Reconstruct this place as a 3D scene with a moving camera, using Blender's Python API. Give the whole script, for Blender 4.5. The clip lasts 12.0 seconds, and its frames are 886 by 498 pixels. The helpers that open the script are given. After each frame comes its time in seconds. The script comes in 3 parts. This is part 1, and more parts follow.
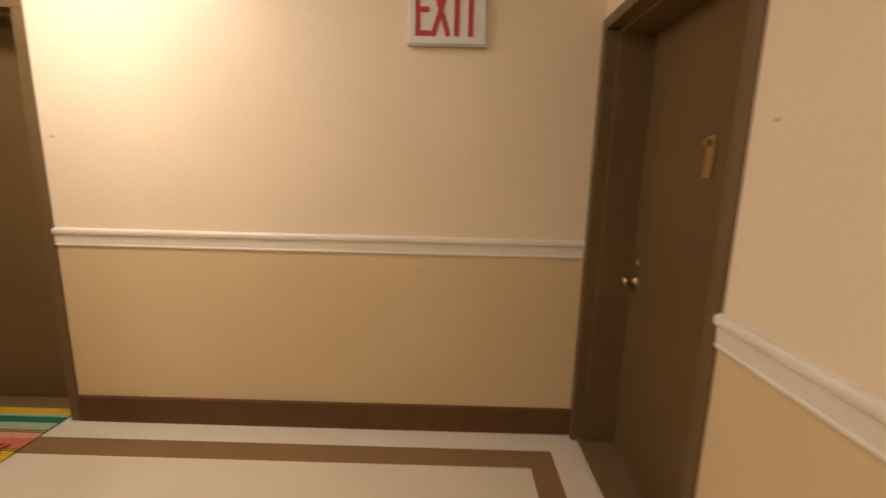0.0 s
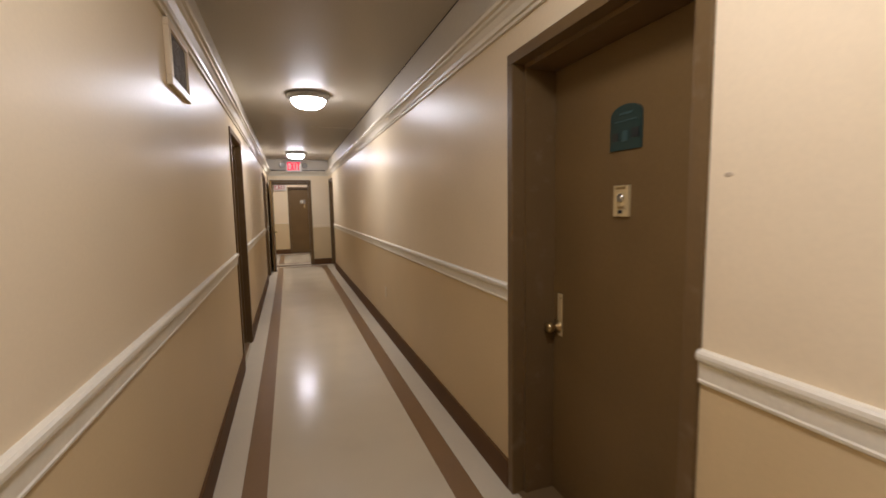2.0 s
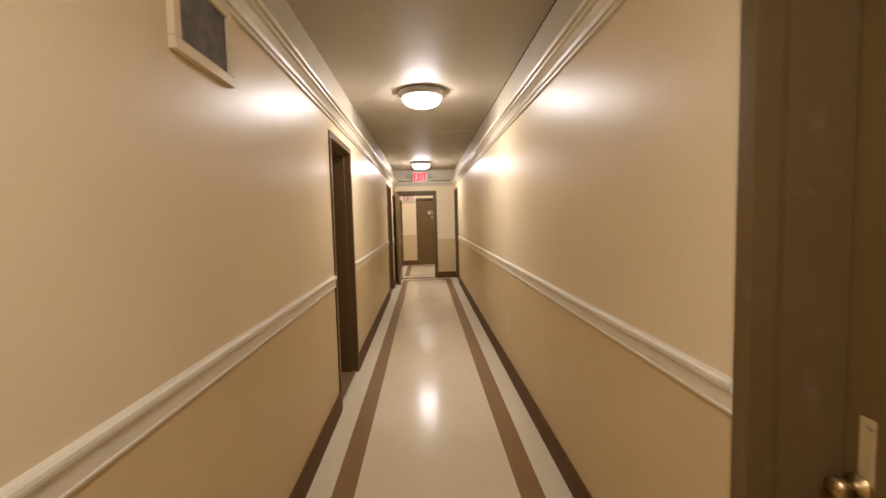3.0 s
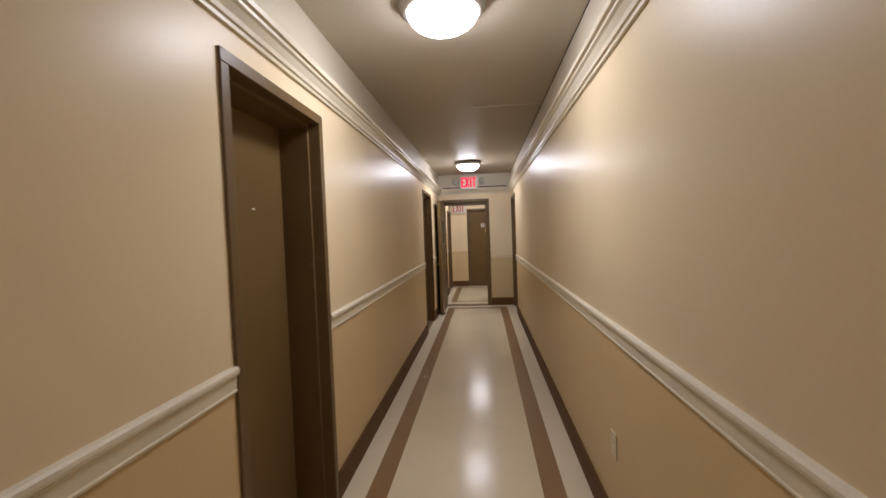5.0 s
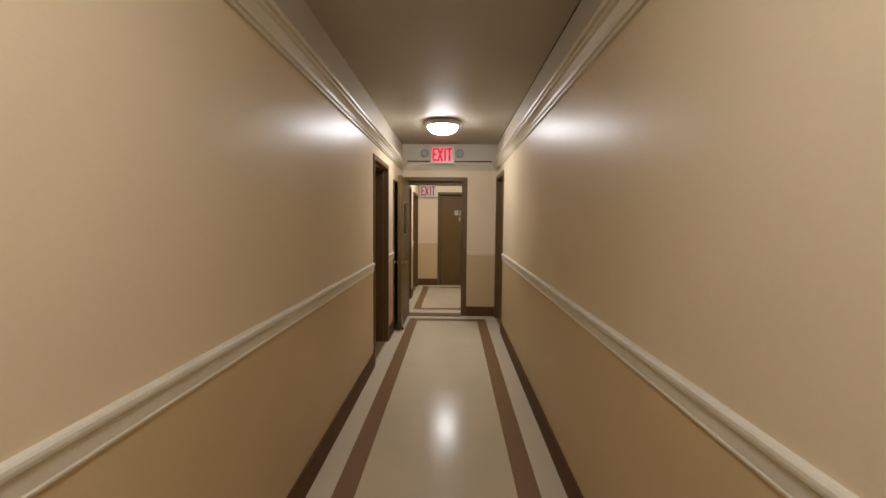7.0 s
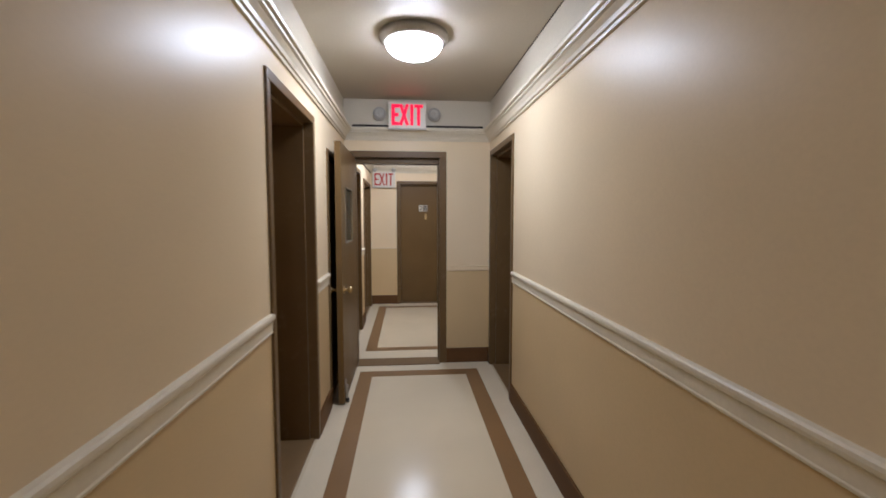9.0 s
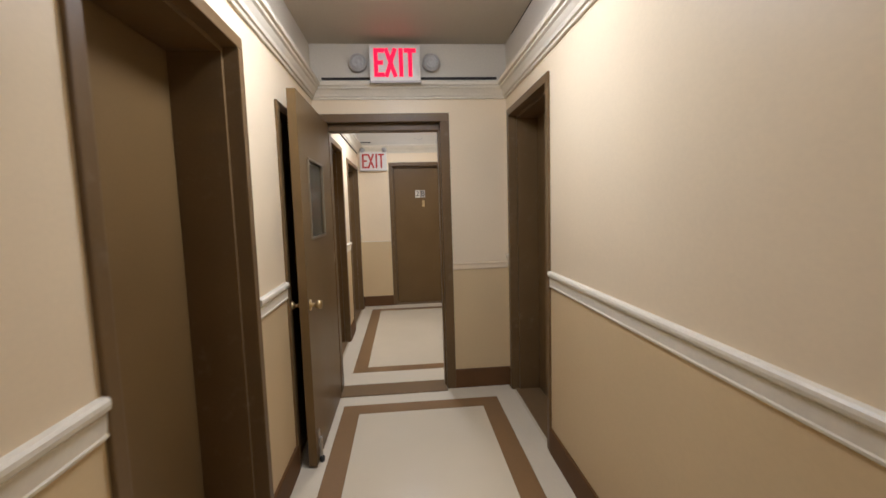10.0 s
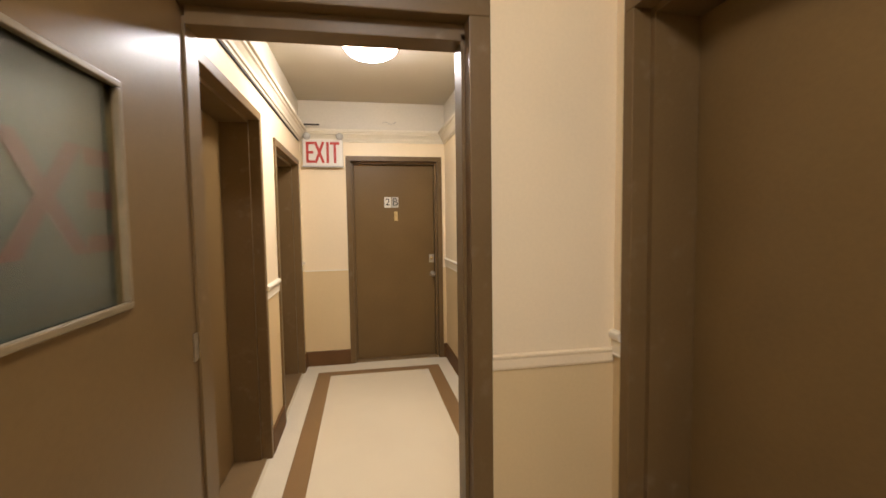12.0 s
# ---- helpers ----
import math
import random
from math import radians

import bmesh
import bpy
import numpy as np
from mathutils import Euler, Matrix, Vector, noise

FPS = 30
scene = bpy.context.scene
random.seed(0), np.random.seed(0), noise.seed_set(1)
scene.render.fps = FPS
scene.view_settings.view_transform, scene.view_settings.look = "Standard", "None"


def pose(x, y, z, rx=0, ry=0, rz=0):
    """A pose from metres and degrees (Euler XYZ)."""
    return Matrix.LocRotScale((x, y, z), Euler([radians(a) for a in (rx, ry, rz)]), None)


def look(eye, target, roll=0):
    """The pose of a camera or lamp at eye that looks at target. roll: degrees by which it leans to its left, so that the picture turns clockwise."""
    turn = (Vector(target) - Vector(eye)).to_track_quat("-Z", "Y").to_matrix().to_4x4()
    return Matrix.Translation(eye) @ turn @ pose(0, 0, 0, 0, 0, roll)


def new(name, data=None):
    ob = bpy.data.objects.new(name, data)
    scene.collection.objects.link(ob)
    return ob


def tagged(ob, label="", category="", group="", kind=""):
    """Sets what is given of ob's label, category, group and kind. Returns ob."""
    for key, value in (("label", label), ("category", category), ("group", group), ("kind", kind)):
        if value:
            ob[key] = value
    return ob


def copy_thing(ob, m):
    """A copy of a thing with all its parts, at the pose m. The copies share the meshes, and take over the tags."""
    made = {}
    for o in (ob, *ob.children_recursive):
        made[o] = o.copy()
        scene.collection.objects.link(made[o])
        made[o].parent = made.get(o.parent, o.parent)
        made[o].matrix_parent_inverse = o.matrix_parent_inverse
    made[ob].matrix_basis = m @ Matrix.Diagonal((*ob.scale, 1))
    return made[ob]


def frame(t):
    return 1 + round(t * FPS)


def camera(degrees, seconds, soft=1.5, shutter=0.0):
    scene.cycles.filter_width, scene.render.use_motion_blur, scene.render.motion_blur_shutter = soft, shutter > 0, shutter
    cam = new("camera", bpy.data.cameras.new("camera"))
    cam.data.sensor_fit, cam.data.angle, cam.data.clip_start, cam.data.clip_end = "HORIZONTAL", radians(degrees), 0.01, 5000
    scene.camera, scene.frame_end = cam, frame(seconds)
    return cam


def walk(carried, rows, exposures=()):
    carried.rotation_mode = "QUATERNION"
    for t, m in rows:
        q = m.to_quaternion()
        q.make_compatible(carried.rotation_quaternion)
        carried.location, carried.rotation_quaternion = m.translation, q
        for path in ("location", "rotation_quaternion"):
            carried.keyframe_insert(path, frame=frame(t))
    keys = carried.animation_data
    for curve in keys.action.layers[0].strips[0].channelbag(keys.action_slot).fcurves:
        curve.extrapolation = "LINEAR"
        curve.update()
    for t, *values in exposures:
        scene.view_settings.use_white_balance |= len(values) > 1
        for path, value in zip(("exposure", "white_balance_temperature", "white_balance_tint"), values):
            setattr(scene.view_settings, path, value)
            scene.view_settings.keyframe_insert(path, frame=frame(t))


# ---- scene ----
cam = camera(91.4, 12.0, soft=1.6, shutter=0.3)
PATH = [
    (0, (12.37, -0.672, 1.380), (12.352, 1.294, 1.008), 1.35),
    (0.1, (12.394, -0.597, 1.349), (12.246, 1.369, 1.013), 1.4),
    (0.3, (12.314, -0.484, 1.337), (11.995, 1.469, 1.048), 1.3),
    (0.6, (12.216, -0.245, 1.392), (11.525, 1.619, 1.176), 0.8),
    (1, (12.018, 0.013, 1.423), (10.79, 1.581, 1.237), -0.1),
    (1.2, (11.898, 0.151, 1.443), (10.436, 1.504, 1.263), -0.2),
    (1.5, (11.656, 0.301, 1.455), (9.946, 1.320, 1.268), -0.3),
    (2, (11.226, 0.439, 1.419), (9.349, 1.103, 1.219), -1.0),
    (2.5, (10.808, 0.573, 1.394), (8.865, 1.021, 1.236), -2.6),
    (3, (10.389, 0.680, 1.452), (8.396, 0.762, 1.307), -1.5),
    (3.5, (9.915, 0.701, 1.482), (7.923, 0.809, 1.336), -2.3),
    (3.7, (9.697, 0.736, 1.461), (7.701, 0.742, 1.324), -3.8),
    (5.3, (8.238, 0.853, 1.469), (6.249, 0.662, 1.394), -2.0),
    (5.5, (8.019, 0.834, 1.458), (6.026, 0.682, 1.398), -1.4),
    (6, (7.544, 0.81, 1.462), (5.549, 0.691, 1.399), 0.6),
    (6.5, (7.044, 0.78, 1.486), (5.046, 0.78, 1.395), 0.6),
    (7, (6.535, 0.779, 1.472), (4.54, 0.732, 1.335), 0.5),
    (7.2, (6.306, 0.732, 1.474), (4.313, 0.686, 1.314), 0.7),
    (8.8, (4.496, 0.606, 1.436), (2.502, 0.72, 1.324), -0.0),
    (9, (4.263, 0.593, 1.461), (2.275, 0.76, 1.316), 0.0),
    (9.5, (3.715, 0.648, 1.430), (1.759, 1.020, 1.243), -0.3),
    (9.8, (3.453, 0.633, 1.432), (1.484, 0.873, 1.177), -1.1),
    (10, (3.253, 0.629, 1.406), (1.269, 0.802, 1.216), -1.7),
    (10.2, (3.063, 0.584, 1.417), (1.084, 0.829, 1.262), -2.4),
    (10.5, (2.773, 0.574, 1.409), (0.817, 0.908, 1.164), -1.3),
    (11, (2.276, 0.593, 1.429), (0.295, 0.808, 1.258), -1.1),
    (11.5, (1.797, 0.604, 1.416), (-0.181, 0.876, 1.296), 0.9),
    (12, (1.325, 0.585, 1.418), (-0.638, 0.945, 1.290), -0.8),
]
EXPOSURES = [(0, 0.36, 7700, 18), (0.5, 0.5, 7700, 18), (1.0, 0.0, 7100, 17), (1.5, -0.35, 6500, 16), (2.0, -0.05, 6600, 14), (2.5, 0.5, 7600, 14), (3.0, 0.4, 7500, 13),
             (3.7, -0.05, 7500, 13), (5.3, -0.2, 6600, 12), (5.5, -0.2, 6600, 12), (6.0, -0.1, 6600, 12), (6.5, -0.22, 6600, 11), (7.2, -0.3, 7100, 10), (8.8, -0.15, 5900, 10), (9.5, -0.05, 5950, 11),
             (10.5, 0.05, 6150, 11), (11.0, 0.03, 6350, 11), (11.5, 0.22, 6950, 11), (12.0, 0.38, 7400, 12)]
walk(cam, [(t, look(eye, target, roll)) for t, eye, target, roll in PATH], EXPOSURES)

# rooms: corridor along x, south wall y = 0, north wall y = W, end wall x = 0, small hall beyond it
W, CEIL, XE, XL, YL, XG = 1.416, 2.59, 13.05, 11.3, -4.6, -3.05
SPLIT = 0.99
FRIEZE_Z = 2.26

# ---- world and lamps' strength ----
world = bpy.data.worlds.new("world")
scene.world = world
world.use_nodes = True
world.node_tree.nodes["Background"].inputs[0].default_value = (0.05, 0.05, 0.05, 1)
world.node_tree.nodes["Background"].inputs[1].default_value = 0.0
LAMP = 68.0


# ---- materials ----
def material(name, base, rough=0.5, metal=0.0, vary=0.06, scale=3.0, grain=0.04, grain_scale=90.0, bump=0.1, bump_scale=120.0,
             wave=0.0, emit=None, strength=0.0, spec=0.5, rough_vary=0.04, stain=None, coat=0.0):
    """A principled surface with variation of colour and gloss at two scales, and fine relief."""
    m = bpy.data.materials.new(name)
    m.use_nodes = True
    nt = m.node_tree
    b = nt.nodes["Principled BSDF"]
    link = nt.links.new
    tc = nt.nodes.new("ShaderNodeTexCoord")
    geo = nt.nodes.new("ShaderNodeNewGeometry")

    def noise_at(s, detail=4.0):
        n = nt.nodes.new("ShaderNodeTexNoise")
        n.inputs["Scale"].default_value, n.inputs["Detail"].default_value = s, detail
        link(geo.outputs["Position"], n.inputs["Vector"])
        return n.outputs["Fac"]

    def ranged(value, lo, hi):
        r = nt.nodes.new("ShaderNodeMapRange")
        link(value, r.inputs["Value"])
        r.interpolation_type = "SMOOTHSTEP"
        r.inputs["From Min"].default_value, r.inputs["From Max"].default_value = 0.15, 0.85
        r.inputs["To Min"].default_value, r.inputs["To Max"].default_value = lo, hi
        return r.outputs["Result"]

    def times(a, c):
        k = nt.nodes.new("ShaderNodeMath")
        k.operation = "MULTIPLY"
        link(a, k.inputs[0])
        link(c, k.inputs[1])
        return k.outputs[0]

    big, small = noise_at(scale, 2.0), noise_at(grain_scale, 2.0)
    value = times(ranged(big, 1 - vary, 1 + vary), ranged(small, 1 - grain, 1 + grain))
    mix = nt.nodes.new("ShaderNodeVectorMath")
    mix.operation = "SCALE"
    mix.inputs[0].default_value = base
    link(value, mix.inputs["Scale"])
    colour = mix.outputs[0]
    if stain:
        blend = nt.nodes.new("ShaderNodeMix")
        blend.data_type = "RGBA"
        spots = nt.nodes.new("ShaderNodeMapRange")
        link(noise_at(stain[1], 6.0), spots.inputs["Value"])
        spots.interpolation_type = "SMOOTHSTEP"
        spots.inputs["From Min"].default_value, spots.inputs["From Max"].default_value = stain[2] - 0.12, stain[2] + 0.22
        spots.inputs["To Max"].default_value = stain[3]
        link(spots.outputs["Result"], blend.inputs["Factor"])
        link(colour, blend.inputs["A"])
        blend.inputs["B"].default_value = (*stain[0], 1)
        colour = blend.outputs["Result"]
    link(colour, b.inputs["Base Color"])
    link(ranged(big, max(rough - rough_vary, 0.02), rough + rough_vary), b.inputs["Roughness"])
    b.inputs["Metallic"].default_value = metal
    b.inputs["Specular IOR Level"].default_value = spec
    b.inputs["Coat Weight"].default_value = coat
    if bump:
        bm1 = nt.nodes.new("ShaderNodeBump")
        bm1.inputs["Strength"].default_value, bm1.inputs["Distance"].default_value = bump, 0.002
        link(noise_at(bump_scale, 3.0), bm1.inputs["Height"])
        last = bm1
        if wave:
            bm2 = nt.nodes.new("ShaderNodeBump")
            bm2.inputs["Strength"].default_value, bm2.inputs["Distance"].default_value = wave, 0.02
            link(noise_at(2.2, 1.0), bm2.inputs["Height"])
            link(bm2.outputs[0], bm1.inputs["Normal"])
        link(last.outputs[0], b.inputs["Normal"])
    if emit:
        b.inputs["Emission Color"].default_value = (*emit, 1)
        b.inputs["Emission Strength"].default_value = strength
    return m


CREAM = material("cream_wall_paint", (0.815, 0.669, 0.455), 0.36, spec=0.22, rough_vary=0.02, vary=0.04, scale=1.3, grain=0.02, bump=0.06, bump_scale=70, wave=0.05)
TAN = material("tan_wall_paint", (0.665, 0.503, 0.282), 0.37, spec=0.20, rough_vary=0.02, vary=0.04, scale=1.5, grain=0.02, bump=0.06, bump_scale=70, wave=0.05)
CEILING = material("ceiling_paint", (0.50, 0.440, 0.345), 0.55, vary=0.05, scale=1.1, bump=0.18, bump_scale=45, wave=0.08,
                   stain=((0.43, 0.35, 0.25), 1.4, 0.62, 0.15))
FRIEZE = material("pale_frieze_paint", (0.61, 0.55, 0.44), 0.48, vary=0.04, scale=1.6, bump=0.12, bump_scale=60, wave=0.05)
MOULD = material("moulding_paint", (0.70, 0.63, 0.49), 0.42, vary=0.05, scale=4.0, bump=0.12, bump_scale=60)
RAIL = material("white_rail_paint", (0.78, 0.71, 0.565), 0.42, vary=0.05, scale=5.0, bump=0.08, bump_scale=80, stain=((0.52, 0.42, 0.3), 9.0, 0.66, 0.2))
BROWN = material("brown_door_paint", (0.158, 0.096, 0.037), 0.38, spec=0.22, vary=0.08, scale=2.4, grain=0.04, bump=0.12, bump_scale=150, wave=0.03)
FRAME = material("brown_frame_paint", (0.150, 0.091, 0.037), 0.40, spec=0.3, vary=0.08, scale=3.4, grain=0.04, bump=0.14, bump_scale=110,
                 stain=((0.28, 0.21, 0.14), 14.0, 0.68, 0.5))
BASE = material("brown_vinyl_base", (0.135, 0.068, 0.028), 0.55, spec=0.1, rough_vary=0.03, vary=0.12, scale=5.0, bump=0.06)
FLOOR = material("cream_vinyl_floor", (0.70, 0.60, 0.425), 0.19, spec=0.17, vary=0.04, scale=1.7, grain=0.05, grain_scale=220, bump=0.16, bump_scale=30, wave=0.06,
                 stain=((0.50, 0.42, 0.31), 3.3, 0.62, 0.15), rough_vary=0.03)
MARGIN = material("pale_vinyl_margin", (0.72, 0.63, 0.465), 0.33, spec=0.3, rough_vary=0.02, vary=0.03, scale=4.0, grain=0.05, grain_scale=200, bump=0.03, bump_scale=30)
BORDER = material("brown_vinyl_border", (0.265, 0.152, 0.066), 0.32, spec=0.25, rough_vary=0.02, vary=0.05, scale=4.0, grain=0.08, grain_scale=180, bump=0.035, bump_scale=30)
SADDLE = material("brown_marble_saddle", (0.20, 0.125, 0.058), 0.5, spec=0.2, vary=0.07, scale=9.0, bump=0.06)
BRASS = material("worn_brass", (0.52, 0.38, 0.19), 0.32, metal=1.0, vary=0.12, scale=30, bump=0.02)
PALE_BRASS = material("pale_gold_enamel", (0.62, 0.48, 0.25), 0.3, metal=0.3, vary=0.05, scale=20, bump=0.02)
STEEL = material("brushed_steel", (0.55, 0.53, 0.50), 0.32, metal=1.0, vary=0.1, scale=30, bump=0.02)
PEWTER = material("pewter_rim", (0.36, 0.33, 0.29), 0.38, metal=0.6, vary=0.08, scale=20, bump=0.02)
BOWL = material("frosted_bowl_glass", (0.9, 0.9, 0.88), 0.4, vary=0.02, bump=0, emit=(0.94, 0.965, 1.07), strength=LAMP)
BOWL_DIM = material("frosted_bowl_glass_older_bulb", (0.9, 0.9, 0.88), 0.4, vary=0.02, bump=0, emit=(0.94, 0.965, 1.07), strength=LAMP * 0.82)
BOWL_HALL = material("frosted_bowl_glass_bright", (0.9, 0.9, 0.88), 0.4, vary=0.02, bump=0, emit=(0.94, 0.965, 1.07), strength=LAMP * 1.25)
BEAD = material("pale_bead_paint", (0.19, 0.142, 0.08), 0.32, vary=0.15, scale=25, bump=0.1)
PLASTIC = material("ivory_sign_plastic", (0.70, 0.66, 0.58), 0.4, vary=0.03, bump=0.03)
GREY_PLASTIC = material("grey_white_plastic", (0.42, 0.39, 0.34), 0.4, vary=0.05, bump=0.03)
LENS = material("clear_lamp_lens", (0.45, 0.44, 0.41), 0.12, vary=0.1, scale=60, bump=0.05, coat=0.5)
RED_LIT = material("lit_red_letters", (0.10, 0.004, 0.006), 0.6, vary=0.0, bump=0, spec=0.1, emit=(1.0, 0.009, 0.06), strength=1.35)
RED = material("red_letters", (0.46, 0.03, 0.018), 0.5, vary=0.06, scale=40, bump=0)
RED_OLD = material("old_red_paint", (0.105, 0.02, 0.013), 0.6, vary=0.15, scale=20, bump=0.02)
# near-black; also stands for shade in the vent and the moulding gaps
DARK = material("dark_gap", (0.02, 0.016, 0.012), 0.8, bump=0)
BLACK = material("black_plastic", (0.02, 0.02, 0.02), 0.4, bump=0.02)
TEAL = material("dark_teal_plaque", (0.012, 0.034, 0.029), 0.4, vary=0.15, scale=30, bump=0.03)
TEAL_PALE = material("pale_teal_print", (0.04, 0.085, 0.085), 0.4, vary=0.1, bump=0)
GRILLE = material("dusty_grille_metal", (0.18, 0.15, 0.115), 0.7, vary=0.35, scale=22, bump=0.2)
IVORY = material("ivory_plate", (0.72, 0.62, 0.45), 0.4, vary=0.03, bump=0.02)
PLATE = material("pale_number_plate", (0.66, 0.62, 0.52), 0.35, vary=0.05, bump=0.02)


def mat_colour(name, c):
    return material(name, c, 0.9, vary=0.12, scale=40, grain=0.2, grain_scale=500, bump=0.5, bump_scale=600, spec=0.2)


YELLOW, GREEN, MINT = mat_colour("yellow_weave", (0.62, 0.40, 0.03)), mat_colour("green_weave", (0.015, 0.16, 0.075)), mat_colour("mint_weave", (0.33, 0.42, 0.31))
CORAL, ROSE, STRIPE = mat_colour("coral_weave", (0.58, 0.16, 0.075)), mat_colour("rose_weave", (0.62, 0.30, 0.21)), mat_colour("dark_stripe_weave", (0.09, 0.045, 0.03))

GLASS = bpy.data.materials.new("obscure_door_glass")
GLASS.use_nodes = True
g = GLASS.node_tree.nodes["Principled BSDF"]
g.inputs["Base Color"].default_value = (0.62, 0.68, 0.65, 1)
g.inputs["Roughness"].default_value = 0.12
g.inputs["Transmission Weight"].default_value = 1.0
g.inputs["IOR"].default_value = 1.35

FROST = material("frosted_glass_back", (0.046, 0.053, 0.038), 0.5, vary=0.08, scale=6, bump=0.05)


# ---- building helpers ----
def box(bm, x0, x1, y0, y1, z0, z1, bevel=0.0, slot=0):
    m = Matrix.LocRotScale(((x0 + x1) / 2, (y0 + y1) / 2, (z0 + z1) / 2), None, (abs(x1 - x0), abs(y1 - y0), abs(z1 - z0)))
    made = bmesh.ops.create_cube(bm, size=1.0, matrix=m)["verts"]
    faces = {f for v in made for f in v.link_faces}
    for f in faces:
        f.material_index = slot
    if bevel:
        bmesh.ops.bevel(bm, geom=list({e for v in made for e in v.link_edges}), offset=bevel, segments=2, affect="EDGES", profile=0.6)
    return bm


def boxed(*a, **k):
    return box(bmesh.new(), *a, **k)


def prism(bm, profile, p0, p1, out, mitre0=0.0, mitre1=0.0):
    """Extrudes a profile of (distance out from the wall, height) from p0 to p1; the ends are cut by mitre times the distance."""
    a, b, n = Vector((*p0, 0)), Vector((*p1, 0)), Vector((*out, 0))
    along = (b - a).normalized()
    rings = [[bm.verts.new(p + along * s * d + n * d + Vector((0, 0, z))) for d, z in profile] for p, s in ((a, mitre0), (b, -mitre1))]
    k = len(profile)
    for i in range(k):
        bm.faces.new((rings[0][i], rings[0][(i + 1) % k], rings[1][(i + 1) % k], rings[1][i]))
    bm.faces.new(rings[0][::-1])
    bm.faces.new(rings[1])
    bmesh.ops.recalc_face_normals(bm, faces=bm.faces)
    return bm


def lathe(profile, steps=32, m=None):
    """Turns a profile of (radius, height) round z."""
    bm = bmesh.new()
    rings = []
    for r, z in profile:
        if r < 1e-6:
            rings.append([bm.verts.new((0, 0, z))])
        else:
            rings.append([bm.verts.new((r * math.cos(2 * math.pi * i / steps), r * math.sin(2 * math.pi * i / steps), z)) for i in range(steps)])
    for a, b in zip(rings, rings[1:]):
        for i in range(steps):
            j = (i + 1) % steps
            if len(a) > 1 and len(b) > 1:
                bm.faces.new((a[i], a[j], b[j], b[i]))
            elif len(b) > 1:
                bm.faces.new((a[0], b[j], b[i]))
            elif len(a) > 1:
                bm.faces.new((a[i], a[j], b[0]))
    bmesh.ops.recalc_face_normals(bm, faces=bm.faces)
    for f in bm.faces:
        f.smooth = True
    if m is not None:
        bm.transform(m)
    return bm


def mesh_of(name, bm, mats):
    me = bpy.data.meshes.new(name)
    bm.to_mesh(me)
    bm.free()
    for m in (mats if isinstance(mats, (list, tuple)) else [mats]):
        me.materials.append(m)
    return me


def part(name, bm, mat, parent=None, label=""):
    ob = new(name, mesh_of(name, bm, mat))
    if parent is not None:
        ob.parent = parent
    return tagged(ob, label) if label else ob


def structure(name, bm, mat, label, category):
    return tagged(part(name, bm, mat), label, category, kind="structure")


def thing(name, m, label, category, group="", kind=""):
    ob = new(name)
    ob.empty_display_size = 0.1
    ob.matrix_world = m
    return tagged(ob, label, category, group, kind)


def lettering(name, text, height, depth, mat, parent, m, stretch=1.0, bold=0.0, label=""):
    """Solid letters, middle at the pose m, reading along its x with y up."""
    cu = bpy.data.curves.new(name, "FONT")
    cu.body, cu.size, cu.extrude, cu.offset = text, height / 0.69, depth, bold
    cu.align_x, cu.align_y = "CENTER", "CENTER"
    ob = new(name, cu)
    me = bpy.data.meshes.new_from_object(ob.evaluated_get(bpy.context.evaluated_depsgraph_get()))
    bpy.data.objects.remove(ob)
    me.transform(m @ Matrix.Diagonal((stretch, 1, 1, 1)))
    me.materials.clear()
    me.materials.append(mat)
    out = new(name, me)
    out.parent = parent
    return tagged(out, label) if label else out


# ---- walls ----
SOUTH = {"door_2": (6.262, 7.168), "door_3": (1.397, 2.345), "door_4": (0.10, 0.958), "door_6": (-1.398, -0.338), "door_7": (-2.90, -1.79)}
NORTH = {"door_1": (9.411, 10.433), "door_5": (0.056, 0.972)}
HEAD = {"door_1": 2.087, "door_2": 2.11, "door_3": 2.098, "door_4": 1.975, "door_5": 2.104, "door_6": 2.062, "door_7": 2.0, "door_8": 2.04, "door_9": 2.068}


def wall(name, axis, a0, a1, b0, b1, openings, label, split=SPLIT):
    """A wall along an axis from a0 to a1, between b0 and b1 across; openings: (from, to, head)."""
    bm = bmesh.new()

    def piece(p, q, z0, z1, slot):
        if z1 == CEIL:
            box(bm, *((p, q, b0, b1) if axis == "x" else (b0, b1, p, q)), FRIEZE_Z, z1, slot=2)
            z1 = FRIEZE_Z
        box(bm, *((p, q, b0, b1) if axis == "x" else (b0, b1, p, q)), z0, z1, slot=slot)

    at = a0
    for p, q, head in sorted(openings):
        if p > at:
            piece(at, p, 0, split, 1)
            piece(at, p, split, CEIL, 0)
        piece(p, q, head, CEIL, 0)
        at = q
    if a1 > at:
        piece(at, a1, 0, split, 1)
        piece(at, a1, split, CEIL, 0)
    bmesh.ops.remove_doubles(bm, verts=bm.verts, dist=1e-5)
    return structure(name, bm, [CREAM, TAN, FRIEZE], label, "wall")


